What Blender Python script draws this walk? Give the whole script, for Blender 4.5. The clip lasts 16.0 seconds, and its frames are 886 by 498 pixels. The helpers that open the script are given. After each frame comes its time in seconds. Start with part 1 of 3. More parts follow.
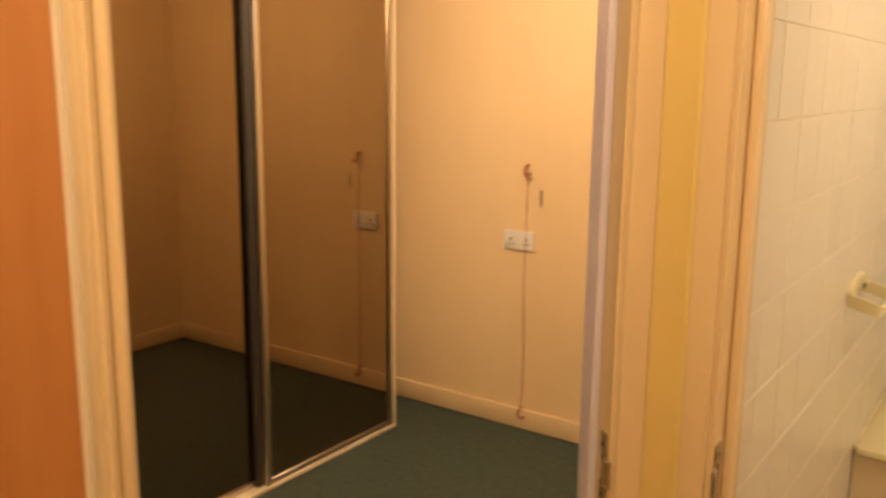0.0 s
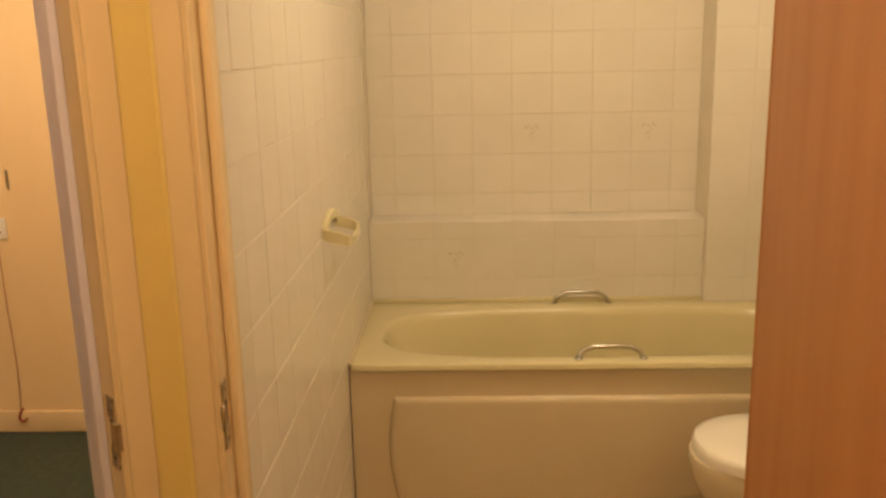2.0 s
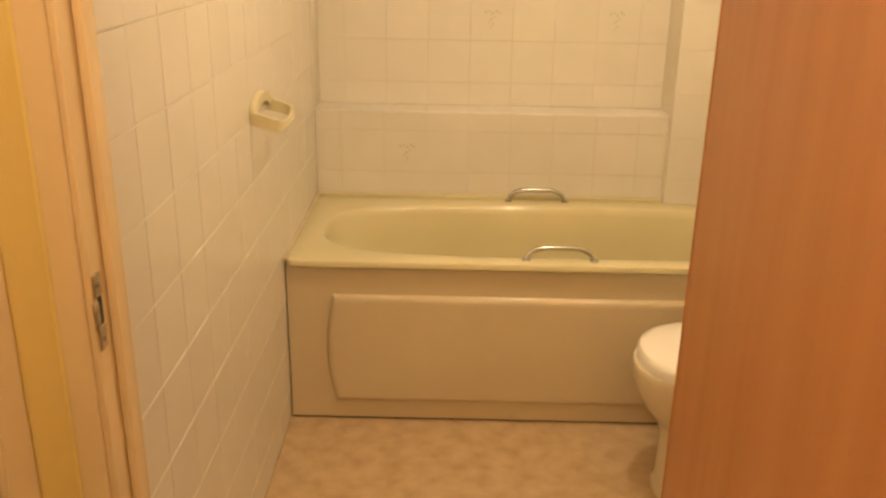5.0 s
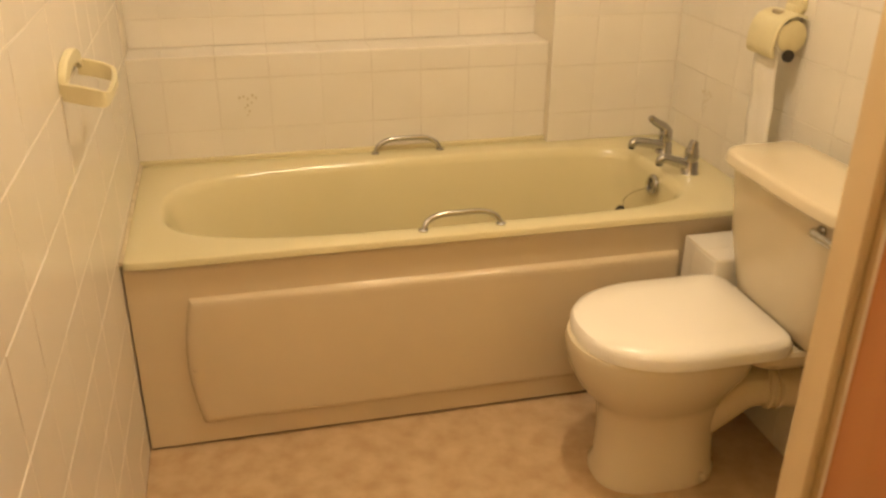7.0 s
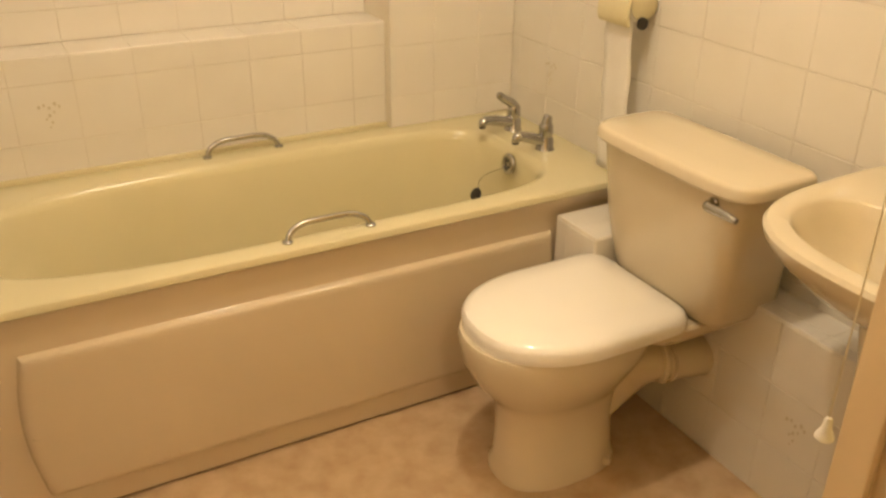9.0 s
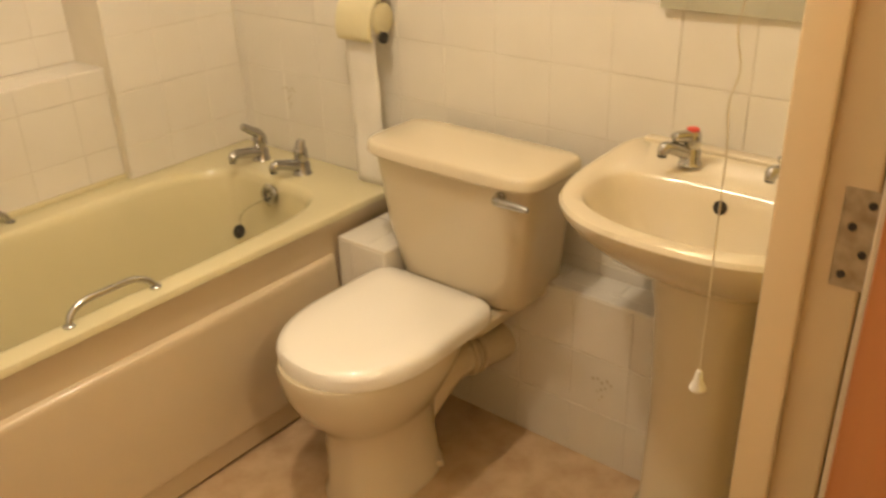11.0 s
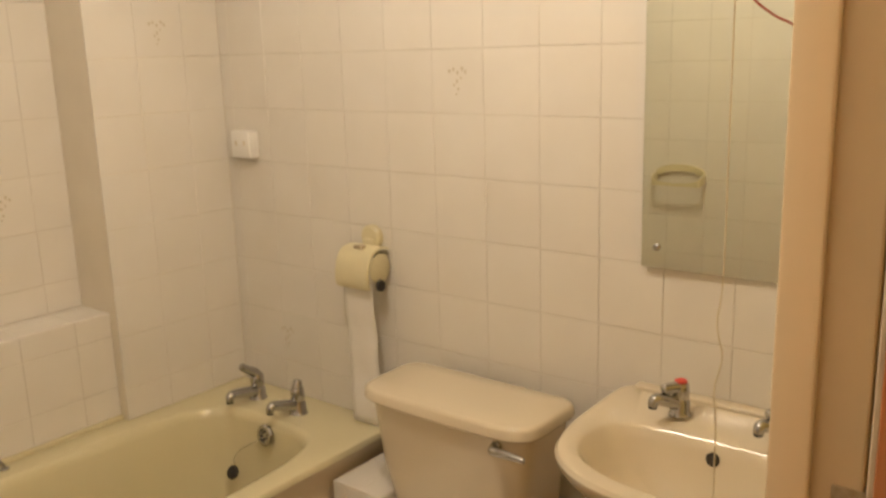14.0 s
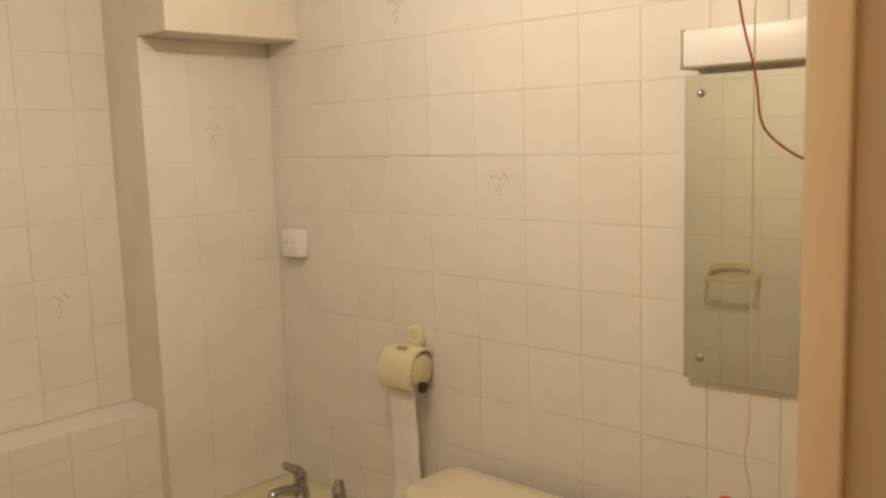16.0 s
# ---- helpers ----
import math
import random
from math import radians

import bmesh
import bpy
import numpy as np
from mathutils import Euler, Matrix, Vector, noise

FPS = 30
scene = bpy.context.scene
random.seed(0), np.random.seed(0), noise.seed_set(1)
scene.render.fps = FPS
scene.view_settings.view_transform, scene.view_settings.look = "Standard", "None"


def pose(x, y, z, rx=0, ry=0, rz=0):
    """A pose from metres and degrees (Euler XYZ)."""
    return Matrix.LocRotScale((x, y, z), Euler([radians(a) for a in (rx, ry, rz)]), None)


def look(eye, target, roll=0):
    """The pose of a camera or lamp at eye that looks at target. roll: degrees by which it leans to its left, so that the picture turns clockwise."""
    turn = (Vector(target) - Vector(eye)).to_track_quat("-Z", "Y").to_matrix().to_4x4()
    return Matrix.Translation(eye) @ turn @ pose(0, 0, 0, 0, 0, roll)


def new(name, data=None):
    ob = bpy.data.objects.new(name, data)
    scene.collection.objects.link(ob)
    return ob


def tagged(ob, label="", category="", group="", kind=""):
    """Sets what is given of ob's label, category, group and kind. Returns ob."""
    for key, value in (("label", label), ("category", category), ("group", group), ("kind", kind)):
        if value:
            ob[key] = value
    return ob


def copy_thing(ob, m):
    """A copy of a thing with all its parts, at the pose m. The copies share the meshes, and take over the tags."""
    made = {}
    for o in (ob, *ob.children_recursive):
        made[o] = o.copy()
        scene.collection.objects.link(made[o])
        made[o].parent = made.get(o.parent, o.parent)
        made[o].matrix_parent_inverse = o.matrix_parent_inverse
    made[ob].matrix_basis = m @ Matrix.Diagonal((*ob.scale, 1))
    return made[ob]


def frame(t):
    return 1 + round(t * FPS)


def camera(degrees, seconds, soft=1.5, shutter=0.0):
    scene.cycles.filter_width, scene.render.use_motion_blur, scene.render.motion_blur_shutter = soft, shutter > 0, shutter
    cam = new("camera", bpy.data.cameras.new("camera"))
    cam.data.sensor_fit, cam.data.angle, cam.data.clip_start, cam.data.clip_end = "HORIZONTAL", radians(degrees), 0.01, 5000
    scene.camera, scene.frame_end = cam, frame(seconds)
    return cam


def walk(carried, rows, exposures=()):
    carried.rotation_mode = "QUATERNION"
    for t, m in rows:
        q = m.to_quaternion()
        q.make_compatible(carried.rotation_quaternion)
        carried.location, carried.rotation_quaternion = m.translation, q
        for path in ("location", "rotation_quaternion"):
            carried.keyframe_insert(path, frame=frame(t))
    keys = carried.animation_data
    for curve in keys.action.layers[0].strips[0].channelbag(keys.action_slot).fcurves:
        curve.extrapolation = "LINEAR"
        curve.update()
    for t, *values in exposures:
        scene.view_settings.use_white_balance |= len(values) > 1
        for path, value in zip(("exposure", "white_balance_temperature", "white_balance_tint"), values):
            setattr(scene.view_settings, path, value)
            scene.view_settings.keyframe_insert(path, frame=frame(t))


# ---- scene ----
cam = camera(53.9, 16.0, soft=2.6, shutter=0.4)

PATH = [
    (0, (0.37, -2.531, 1.547), (-0.756, -0.923, 1.162), 0.6),
    (0.5, (0.297, -2.496, 1.547), (-0.541, -0.726, 1.142), 2.2),
    (1, (0.331, -2.516, 1.539), (-0.199, -0.63, 1.135), 2.2),
    (1.5, (0.365, -2.554, 1.529), (0.122, -0.61, 1.125), 1.2),
    (2, (0.406, -2.563, 1.523), (0.332, -0.618, 1.064), -1.3),
    (2.5, (0.431, -2.553, 1.506), (0.384, -0.62, 0.993), -0.7),
    (3, (0.462, -2.543, 1.538), (0.475, -0.613, 1.012), 1.6),
    (3.5, (0.512, -2.571, 1.5), (0.493, -0.648, 0.951), -1.2),
    (4, (0.507, -2.558, 1.488), (0.463, -0.655, 0.876), 0.5),
    (6.5, (0.38, -2.029, 1.446), (0.545, -0.2, 0.653), 2.0),
    (7, (0.297, -1.912, 1.442), (0.728, -0.156, 0.587), 0.6),
    (7.5, (0.283, -1.841, 1.429), (0.609, -0.07, 0.558), -0.9),
    (8, (0.261, -1.77, 1.419), (0.734, -0.043, 0.528), -0.1),
    (8.2, (0.238, -1.735, 1.419), (0.881, -0.064, 0.527), -0.5),
    (10.3, (0.147, -1.592, 1.462), (1.155, -0.12, 0.559), 0.6),
    (10.5, (0.122, -1.564, 1.477), (1.226, -0.14, 0.61), -0.2),
    (11, (0.045, -1.509, 1.449), (1.422, -0.364, 0.56), -1.7),
    (11.5, (0.032, -1.494, 1.439), (1.453, -0.412, 0.54), -2.5),
    (12, (0.029, -1.496, 1.441), (1.451, -0.405, 0.554), -2.6),
    (12.5, (0.028, -1.503, 1.474), (1.497, -0.389, 0.699), -1.7),
    (13, (0.022, -1.509, 1.507), (1.514, -0.363, 0.827), -1.7),
    (13.5, (0.018, -1.512, 1.536), (1.543, -0.348, 0.972), -1.4),
    (14, (0.012, -1.514, 1.56), (1.539, -0.302, 1.112), -1.7),
    (14.5, (0.024, -1.529, 1.571), (1.554, -0.291, 1.218), -1.0),
    (15, (0.037, -1.543, 1.587), (1.562, -0.282, 1.294), -1.2),
    (15.5, (0.053, -1.549, 1.599), (1.56, -0.263, 1.328), -1.4),
    (16, (0.045, -1.551, 1.613), (1.51, -0.215, 1.353), -1.8),
]
LIGHTING = [(0, 0.05, 6300, 13), (1, -0.1, 6350, 12), (1.5, -0.28, 6400, 12), (2.2, -0.15, 6500, 12), (3, -0.06, 6550, 13), (4.2, 0.12, 6550, 13),
            (6.5, 0.16, 6420, 12), (7, 0.24, 6150, 12), (8, 0.36, 5850, 11), (11, 0.27, 5600, 10), (12.5, 0.25, 5470, 10), (13.5, -0.03, 5270, 12), (14.2, -0.22, 5230, 13),
            (15, -0.24, 5200, 14), (15.5, -0.27, 5210, 14), (16, -0.38, 5220, 15)]
walk(cam, [(t, look(eye, target, roll)) for t, eye, target, roll in PATH], LIGHTING)

# ---- world and lamps ----
world = bpy.data.worlds.new("world")
scene.world = world
world.use_nodes = True
world.node_tree.nodes["Background"].inputs[0].default_value = (0.02, 0.018, 0.015, 1)
world.node_tree.nodes["Background"].inputs[1].default_value = 0.3
WARM = (1.0, 0.73, 0.43)


def globe(name, x, y, z, radius, power, colour):
    lamp = bpy.data.lights.new(name, "POINT")
    lamp.shadow_soft_size, lamp.energy, lamp.color = radius, power, colour
    ob = new(name, lamp)
    ob.matrix_world = pose(x, y, z)
    return ob


globe("bathroom_light", 0.87, -0.45, 2.17, 0.04, 27, (1.0, 0.76, 0.47))
globe("hall_light", 0.24, -2.38, 2.17, 0.05, 27, (1.0, 0.70, 0.39))
# the bedroom one is an added fill, no lamp is known there
globe("bedroom_fill", -1.15, -0.55, 2.17, 0.09, 54, (1.0, 0.70, 0.42))

# ---- materials ----


def material(name, base, rough=0.5, metal=0.0, other=None, scale=6.0, amount=0.5, grain=0.0, grain_scale=300.0,
             stretch=(1, 1, 1), coat=0.0, spread=0.0):
    """Base colour mixed with a second one by noise, fine relief, roughness that varies a little, random tone per object."""
    mat = bpy.data.materials.new(name)
    mat.use_nodes = True
    nt = mat.node_tree
    bsdf = nt.nodes["Principled BSDF"]
    bsdf.inputs["Metallic"].default_value = metal
    bsdf.inputs["Coat Weight"].default_value = coat
    bsdf.inputs["Coat Roughness"].default_value = 0.06
    co = nt.nodes.new("ShaderNodeTexCoord")
    mp = nt.nodes.new("ShaderNodeMapping")
    mp.inputs["Scale"].default_value = stretch
    geo = nt.nodes.new("ShaderNodeNewGeometry")
    nt.links.new(geo.outputs["Position"], mp.inputs["Vector"])
    n1 = nt.nodes.new("ShaderNodeTexNoise")
    n1.inputs["Scale"].default_value, n1.inputs["Detail"].default_value = scale, 6
    nt.links.new(mp.outputs[0], n1.inputs["Vector"])
    ramp = nt.nodes.new("ShaderNodeMapRange")
    ramp.inputs["From Min"].default_value, ramp.inputs["From Max"].default_value = 0.35, 0.7
    ramp.inputs["To Max"].default_value = amount
    nt.links.new(n1.outputs["Fac"], ramp.inputs["Value"])
    mix = nt.nodes.new("ShaderNodeMix")
    mix.data_type = "RGBA"
    mix.inputs["A"].default_value = (*base, 1)
    mix.inputs["B"].default_value = (*(other or [c * 0.85 for c in base]), 1)
    nt.links.new(ramp.outputs[0], mix.inputs["Factor"])
    colour = mix.outputs["Result"]
    if spread:
        info = nt.nodes.new("ShaderNodeObjectInfo")
        rng = nt.nodes.new("ShaderNodeMapRange")
        rng.inputs["To Min"].default_value, rng.inputs["To Max"].default_value = 1 - spread, 1 + spread * 0.5
        nt.links.new(info.outputs["Random"], rng.inputs["Value"])
        hsv = nt.nodes.new("ShaderNodeHueSaturation")
        nt.links.new(rng.outputs[0], hsv.inputs["Value"])
        nt.links.new(colour, hsv.inputs["Color"])
        colour = hsv.outputs[0]
    nt.links.new(colour, bsdf.inputs["Base Color"])
    rr = nt.nodes.new("ShaderNodeMapRange")
    rr.inputs["To Min"].default_value, rr.inputs["To Max"].default_value = rough * 0.85, min(1, rough * 1.2)
    nt.links.new(n1.outputs["Fac"], rr.inputs["Value"])
    nt.links.new(rr.outputs[0], bsdf.inputs["Roughness"])
    if grain:
        n2 = nt.nodes.new("ShaderNodeTexNoise")
        n2.inputs["Scale"].default_value, n2.inputs["Detail"].default_value = grain_scale, 3
        nt.links.new(mp.outputs[0], n2.inputs["Vector"])
        bump = nt.nodes.new("ShaderNodeBump")
        bump.inputs["Strength"].default_value, bump.inputs["Distance"].default_value = grain, 0.003
        nt.links.new(n2.outputs["Fac"], bump.inputs["Height"])
        nt.links.new(bump.outputs[0], bsdf.inputs["Normal"])
    return mat


M_TILE = material("glazed_tile", (0.75, 0.715, 0.645), 0.2, other=(0.67, 0.625, 0.54), scale=7, amount=0.32, grain=0.04,
                  grain_scale=35, spread=0.02)
M_GROUT = material("grout", (0.72, 0.675, 0.59), 0.9, other=(0.48, 0.41, 0.30), scale=3, amount=0.6, grain=0.3)
M_MOTIF = material("faded_motif", (0.56, 0.50, 0.38), 0.5, scale=60)
M_PLASTER = material("bath_plaster", (0.78, 0.72, 0.6), 0.7, grain=0.15, grain_scale=120)
M_CREAM = material("cream_wallpaper", (0.83, 0.66, 0.40), 0.75, other=(0.76, 0.57, 0.32), scale=3, amount=0.6, grain=0.25,
                   grain_scale=160, stretch=(1, 1, 0.25))
M_YELLOW = material("yellow_wall", (0.81, 0.645, 0.24), 0.5, other=(0.76, 0.58, 0.19), scale=4, amount=0.5, grain=0.2,
                    grain_scale=180, stretch=(1, 1, 0.3))
M_GLOSS = material("yellowed_gloss_paint", (0.79, 0.635, 0.39), 0.22, other=(0.74, 0.565, 0.32), scale=5, amount=0.5, grain=0.1,
                   grain_scale=60, stretch=(1, 1, 0.15))
M_GLOSS_W = material("pale_gloss_paint", (0.80, 0.72, 0.58), 0.28, other=(0.7, 0.6, 0.44), scale=6, amount=0.5, grain=0.1,
                     grain_scale=60, stretch=(1, 1, 0.15))
# lilac tint puts the bedroom's cool daylight into the gloss colour
M_DAYLIT = material("daylight_tinted_gloss", (0.70, 0.66, 0.80), 0.3, other=(0.64, 0.58, 0.70), scale=6, amount=0.5, stretch=(1, 1, 0.15))
M_CEIL = material("ceiling_paint", (0.74, 0.70, 0.63), 0.85, grain=0.3, grain_scale=90)
M_VINYL = material("vinyl_floor", (0.56, 0.41, 0.245), 0.42, other=(0.39, 0.26, 0.14), scale=16, amount=0.75, grain=0.06,
                   grain_scale=80)
M_CARPET = material("green_carpet", (0.06, 0.088, 0.072), 0.95, other=(0.04, 0.06, 0.05), scale=40, amount=0.8, grain=1.0,
                    grain_scale=700)
M_VENEER = material("orange_veneer", (0.54, 0.235, 0.080), 0.4, other=(0.45, 0.18, 0.056), scale=9, amount=0.75, grain=0.08,
                    grain_scale=120, stretch=(1.8, 1.8, 0.16), coat=0.12)
M_BATH = material("pampas_enamel", (0.66, 0.60, 0.38), 0.18, other=(0.61, 0.55, 0.33), scale=4, amount=0.4, coat=0.2)
M_PANEL = material("cream_bath_panel", (0.64, 0.54, 0.375), 0.2, other=(0.58, 0.48, 0.32), scale=3, amount=0.5, coat=0.6)
M_CHINA = material("beige_china", (0.67, 0.59, 0.43), 0.15, other=(0.63, 0.55, 0.40), scale=4, amount=0.4, coat=0.4)
M_SEAT = material("white_seat", (0.88, 0.85, 0.79), 0.25, scale=3, amount=0.2, coat=0.6)
M_CHROME = material("worn_chrome", (0.50, 0.49, 0.48), 0.18, 1.0, other=(0.36, 0.35, 0.33), scale=40, amount=0.6)
M_ALU = material("brushed_aluminium", (0.62, 0.57, 0.5), 0.35, 1.0, scale=30, amount=0.4, stretch=(4, 4, 0.2))
M_BRASS = material("dull_plated_steel", (0.55, 0.47, 0.33), 0.45, 0.8, other=(0.32, 0.25, 0.16), scale=60, amount=0.8)
# plug rubber; also paints the shade inside holes and gaps dark
M_DARK = material("dark_rubber_and_shade", (0.03, 0.025, 0.02), 0.6, scale=30)
M_BRONZE = material("bronze_mirror", (0.31, 0.235, 0.15), 0.02, 1.0, scale=2, amount=0.1)
M_MIRROR = material("silvered_mirror", (0.79, 0.81, 0.69), 0.015, 1.0, scale=2, amount=0.05)
M_PLASTIC = material("cream_plastic", (0.66, 0.60, 0.38), 0.3, scale=20, amount=0.3)
M_WHITE = material("white_plastic", (0.82, 0.8, 0.76), 0.35, scale=20, amount=0.2)
M_PAPER = material("tissue_paper", (0.86, 0.83, 0.78), 0.9, grain=0.5, grain_scale=250)
M_RED = material("red_plastic", (0.6, 0.06, 0.03), 0.4)
M_REDW = material("dark_red_wire", (0.35, 0.05, 0.02), 0.5)
M_CORD = material("off_white_cord", (0.66, 0.6, 0.46), 0.8)
M_SEAL = material("aged_sealant", (0.70, 0.62, 0.45), 0.5, other=(0.4, 0.32, 0.2), scale=25, amount=0.7)


def glow(name, colour, strength):
    mat = bpy.data.materials.new(name)
    mat.use_nodes = True
    b = mat.node_tree.nodes["Principled BSDF"]
    b.inputs["Base Color"].default_value = (0.85, 0.8, 0.7, 1)
    b.inputs["Emission Color"].default_value = (*colour, 1)
    b.inputs["Emission Strength"].default_value = strength
    return mat


M_GLOW = glow("lit_diffuser", WARM, 6)

# ---- mesh helpers ----


def finish(name, bm, mat, parent=None, label="", smooth=True):
    me = bpy.data.meshes.new(name)
    bmesh.ops.recalc_face_normals(bm, faces=bm.faces[:])
    bm.to_mesh(me)
    bm.free()
    me.materials.append(mat)
    if smooth:
        me.polygons.foreach_set("use_smooth", [True] * len(me.polygons))
        me.set_sharp_from_angle(angle=radians(38))
    ob = new(name, me)
    if parent is not None:
        ob.parent = parent
    if label:
        ob["label"] = label
    return ob


def part(name, bm, mat, parent, label=""):
    return finish(name, bm, mat, parent, label)


def thing(name, label, category, group="", at=(0, 0, 0)):
    ob = new(name)
    ob.empty_display_size = 0.05
    ob.matrix_world = Matrix.Translation(at)
    return tagged(ob, label, category, group)


def add_box(bm, x0, x1, y0, y1, z0, z1, bevel=0.0, seg=2, m=None):
    made = bmesh.ops.create_cube(bm, size=1)
    vs = made["verts"]
    for v in vs:
        v.co = Vector((x0 + (v.co.x + 0.5) * (x1 - x0), y0 + (v.co.y + 0.5) * (y1 - y0), z0 + (v.co.z + 0.5) * (z1 - z0)))
        if m is not None:
            v.co = m @ v.co
    if bevel:
        edges = list({e for v in vs for e in v.link_edges})
        bmesh.ops.bevel(bm, geom=edges, offset=bevel, segments=seg, profile=0.5, affect="EDGES")
    return bm


def box(x0, x1, y0, y1, z0, z1, bevel=0.0, seg=2, m=None):
    return add_box(bmesh.new(), x0, x1, y0, y1, z0, z1, bevel, seg, m)


def add_loft(bm, rings, cap0=True, cap1=True, closed=True):
    rows = [[bm.verts.new(p) for p in ring] for ring in rings]
    n = len(rows[0])
    for a, b in zip(rows, rows[1:]):
        for i in range(n if closed else n - 1):
            j = (i + 1) % n
            bm.faces.new((a[i], a[j], b[j], b[i]))
    if cap0:
        bm.faces.new(rows[0][::-1])
    if cap1:
        bm.faces.new(rows[-1])
    return bm


def loft(rings, cap0=True, cap1=True):
    return add_loft(bmesh.new(), rings, cap0, cap1)


def oval(cx, cy, hx, hy, z, n=2.0, count=56, hx2=None, n2=None):
    """A superellipse ring; hx2 and n2 shape its half towards +x."""
    pts = []
    for i in range(count):
        a = 2 * math.pi * (i + 0.5) / count
        c, s = math.cos(a), math.sin(a)
        h, e = (hx2 or hx, n2 or n) if c > 0 else (hx, n)
        # even steps round the outline of a superellipse
        x = h * math.copysign(abs(c) ** (2 / e), c)
        y = hy * math.copysign(abs(s) ** (2 / e), s)
        pts.append((cx + x, cy + y, z))
    return pts


def tube(points, r, seg=10, radii=None):
    pts = [Vector(p) for p in points]
    rings, side = [], None
    for i, p in enumerate(pts):
        d = (pts[min(i + 1, len(pts) - 1)] - pts[max(i - 1, 0)]).normalized()
        if side is None:
            side = d.orthogonal().normalized()
        side = (side - d * side.dot(d)).normalized()
        up = d.cross(side)
        rad = radii[i] if radii else r
        rings.append([p + rad * (math.cos(2 * math.pi * k / seg) * side + math.sin(2 * math.pi * k / seg) * up) for k in range(seg)])
    return loft(rings)


def smooth_path(points, steps=6):
    pts = [Vector(p) for p in points]
    out = []
    for i in range(len(pts) - 1):
        p0, p1, p2, p3 = pts[max(i - 1, 0)], pts[i], pts[i + 1], pts[min(i + 2, len(pts) - 1)]
        for k in range(steps):
            t = k / steps
            out.append(0.5 * (2 * p1 + (p2 - p0) * t + (2 * p0 - 5 * p1 + 4 * p2 - p3) * t * t + (3 * p1 - p0 - 3 * p2 + p3) * t ** 3))
    return out + [pts[-1]]


def lathe(profile, m=None, seg=28):
    """profile: (radius, height) pairs about z."""
    m = m or Matrix()
    return loft([[m @ Vector((r * math.cos(2 * math.pi * k / seg), r * math.sin(2 * math.pi * k / seg), z)) for k in range(seg)]
                 for r, z in profile])


def structure(name, bm, mat, label, category, smooth=False):
    ob = finish(name, bm, mat, smooth=smooth)
    return tagged(ob, label, category, kind="structure")


# ---- structure: bathroom ----
CEIL = 2.30
FRONT, HALL = -1.261, -1.352    # faces of the wall with the bathroom door
BACK, LEDGE, BOXED = 0.835, 0.692, 0.655
STRIP = 1.272                   # where the boxed-in corner begins
LX, RX = 0.014, 0.856           # sides of the bathroom doorway
DOOR_H = 2.03

structure("floor_bathroom", box(0.0, 1.71, -1.30, 0.9, -0.10, 0.0), M_VINYL, "mottled beige vinyl floor", "floor")
structure("ceiling_bathroom", box(-0.10, 1.85, HALL, 1.0, CEIL, CEIL + 0.12), M_CEIL, "off-white painted ceiling", "ceiling")
wall_left = structure("wall_left", box(-0.10, -0.0018, HALL + 0.02, 0.74, 0, CEIL), M_GROUT, "white tiled bathroom side wall", "wall")
wall_right = structure("wall_right", box(1.7018, 1.85, HALL, 1.0, 0, CEIL), M_GROUT, "white tiled wall behind basin and toilet", "wall")
wall_back = structure("wall_back", box(-0.10, 1.7018, BACK + 0.0018, 1.0, 0, CEIL), M_GROUT, "white tiled wall behind bath", "wall")
structure("wall_back_end", box(-0.10, -0.0018, 0.74, BACK + 0.0018, 0, CEIL), M_GROUT, "tiled return of window recess", "wall")
wall_ledge = structure("wall_ledge", box(-0.0018, STRIP + 0.001, LEDGE + 0.0018, BACK + 0.0018, 0, 0.8602), M_GROUT, "tiled ledge wall along the bath", "wall")
wall_boxing = structure("wall_boxing", box(STRIP + 0.001, 1.7018, BOXED + 0.0018, BACK + 0.0018, 0, CEIL), M_PLASTER,
                        "boxed-in corner beside the bath", "wall")

front = bmesh.new()
add_box(front, -0.16, LX - 0.012, HALL, HALL + 0.0195, 0, CEIL)
add_box(front, -0.0018, LX - 0.012, HALL + 0.0195, FRONT, 0, CEIL)
add_box(front, RX + 0.012, 1.7018, HALL, FRONT, 0, CEIL)
add_box(front, LX - 0.012, RX + 0.012, HALL, FRONT, DOOR_H + 0.012, CEIL)
structure("wall_front", front, M_YELLOW, "yellow painted wall with bathroom doorway", "wall")


def frame_set(name, label, w, depth, h, m, arch=0.036, mat=M_GLOSS, stop_mat=M_GLOSS):
    """A door lining with stops and architraves, in its own space: x across the opening, y through the wall (0 is the hall face)."""
    ob = tagged(thing(name, label, "door frame"), kind="structure")
    for side in (0, 1):
        x0, x1 = (-0.012, 0.006) if side == 0 else (w - 0.006, w + 0.012)
        part("lining", box(x0, x1, 0.0, depth, 0, h, 0.002, 1, m), mat, ob)
        s0, s1 = (0.006, 0.02) if side == 0 else (w - 0.02, w - 0.006)
        part("door_stop", box(s0, s1, 0.047, depth - 0.004, 0, h - 0.02, 0.004, 2, m), stop_mat if side else mat, ob)
        a0, a1 = (-0.006 - arch, -0.002) if side == 0 else (w + 0.002, w + 0.006 + arch)
        bm = box(a0, a1, -0.009, 0.0, 0, h + arch, 0.004, 3, m)
        part("architrave", bm, mat, ob)
    part("head", box(-0.012, w + 0.012, 0.0, depth, h - 0.006, h + 0.012, 0.002, 1, m), mat, ob)
    part("head_stop", box(0.006, w - 0.006, 0.047, depth - 0.004, h - 0.02, h - 0.006, 0.003, 1, m), mat, ob)
    part("head_architrave", box(-0.002, w + 0.002, -0.014, 0.0, h + 0.002, h + arch, 0.004, 2, m), mat, ob)
    return ob


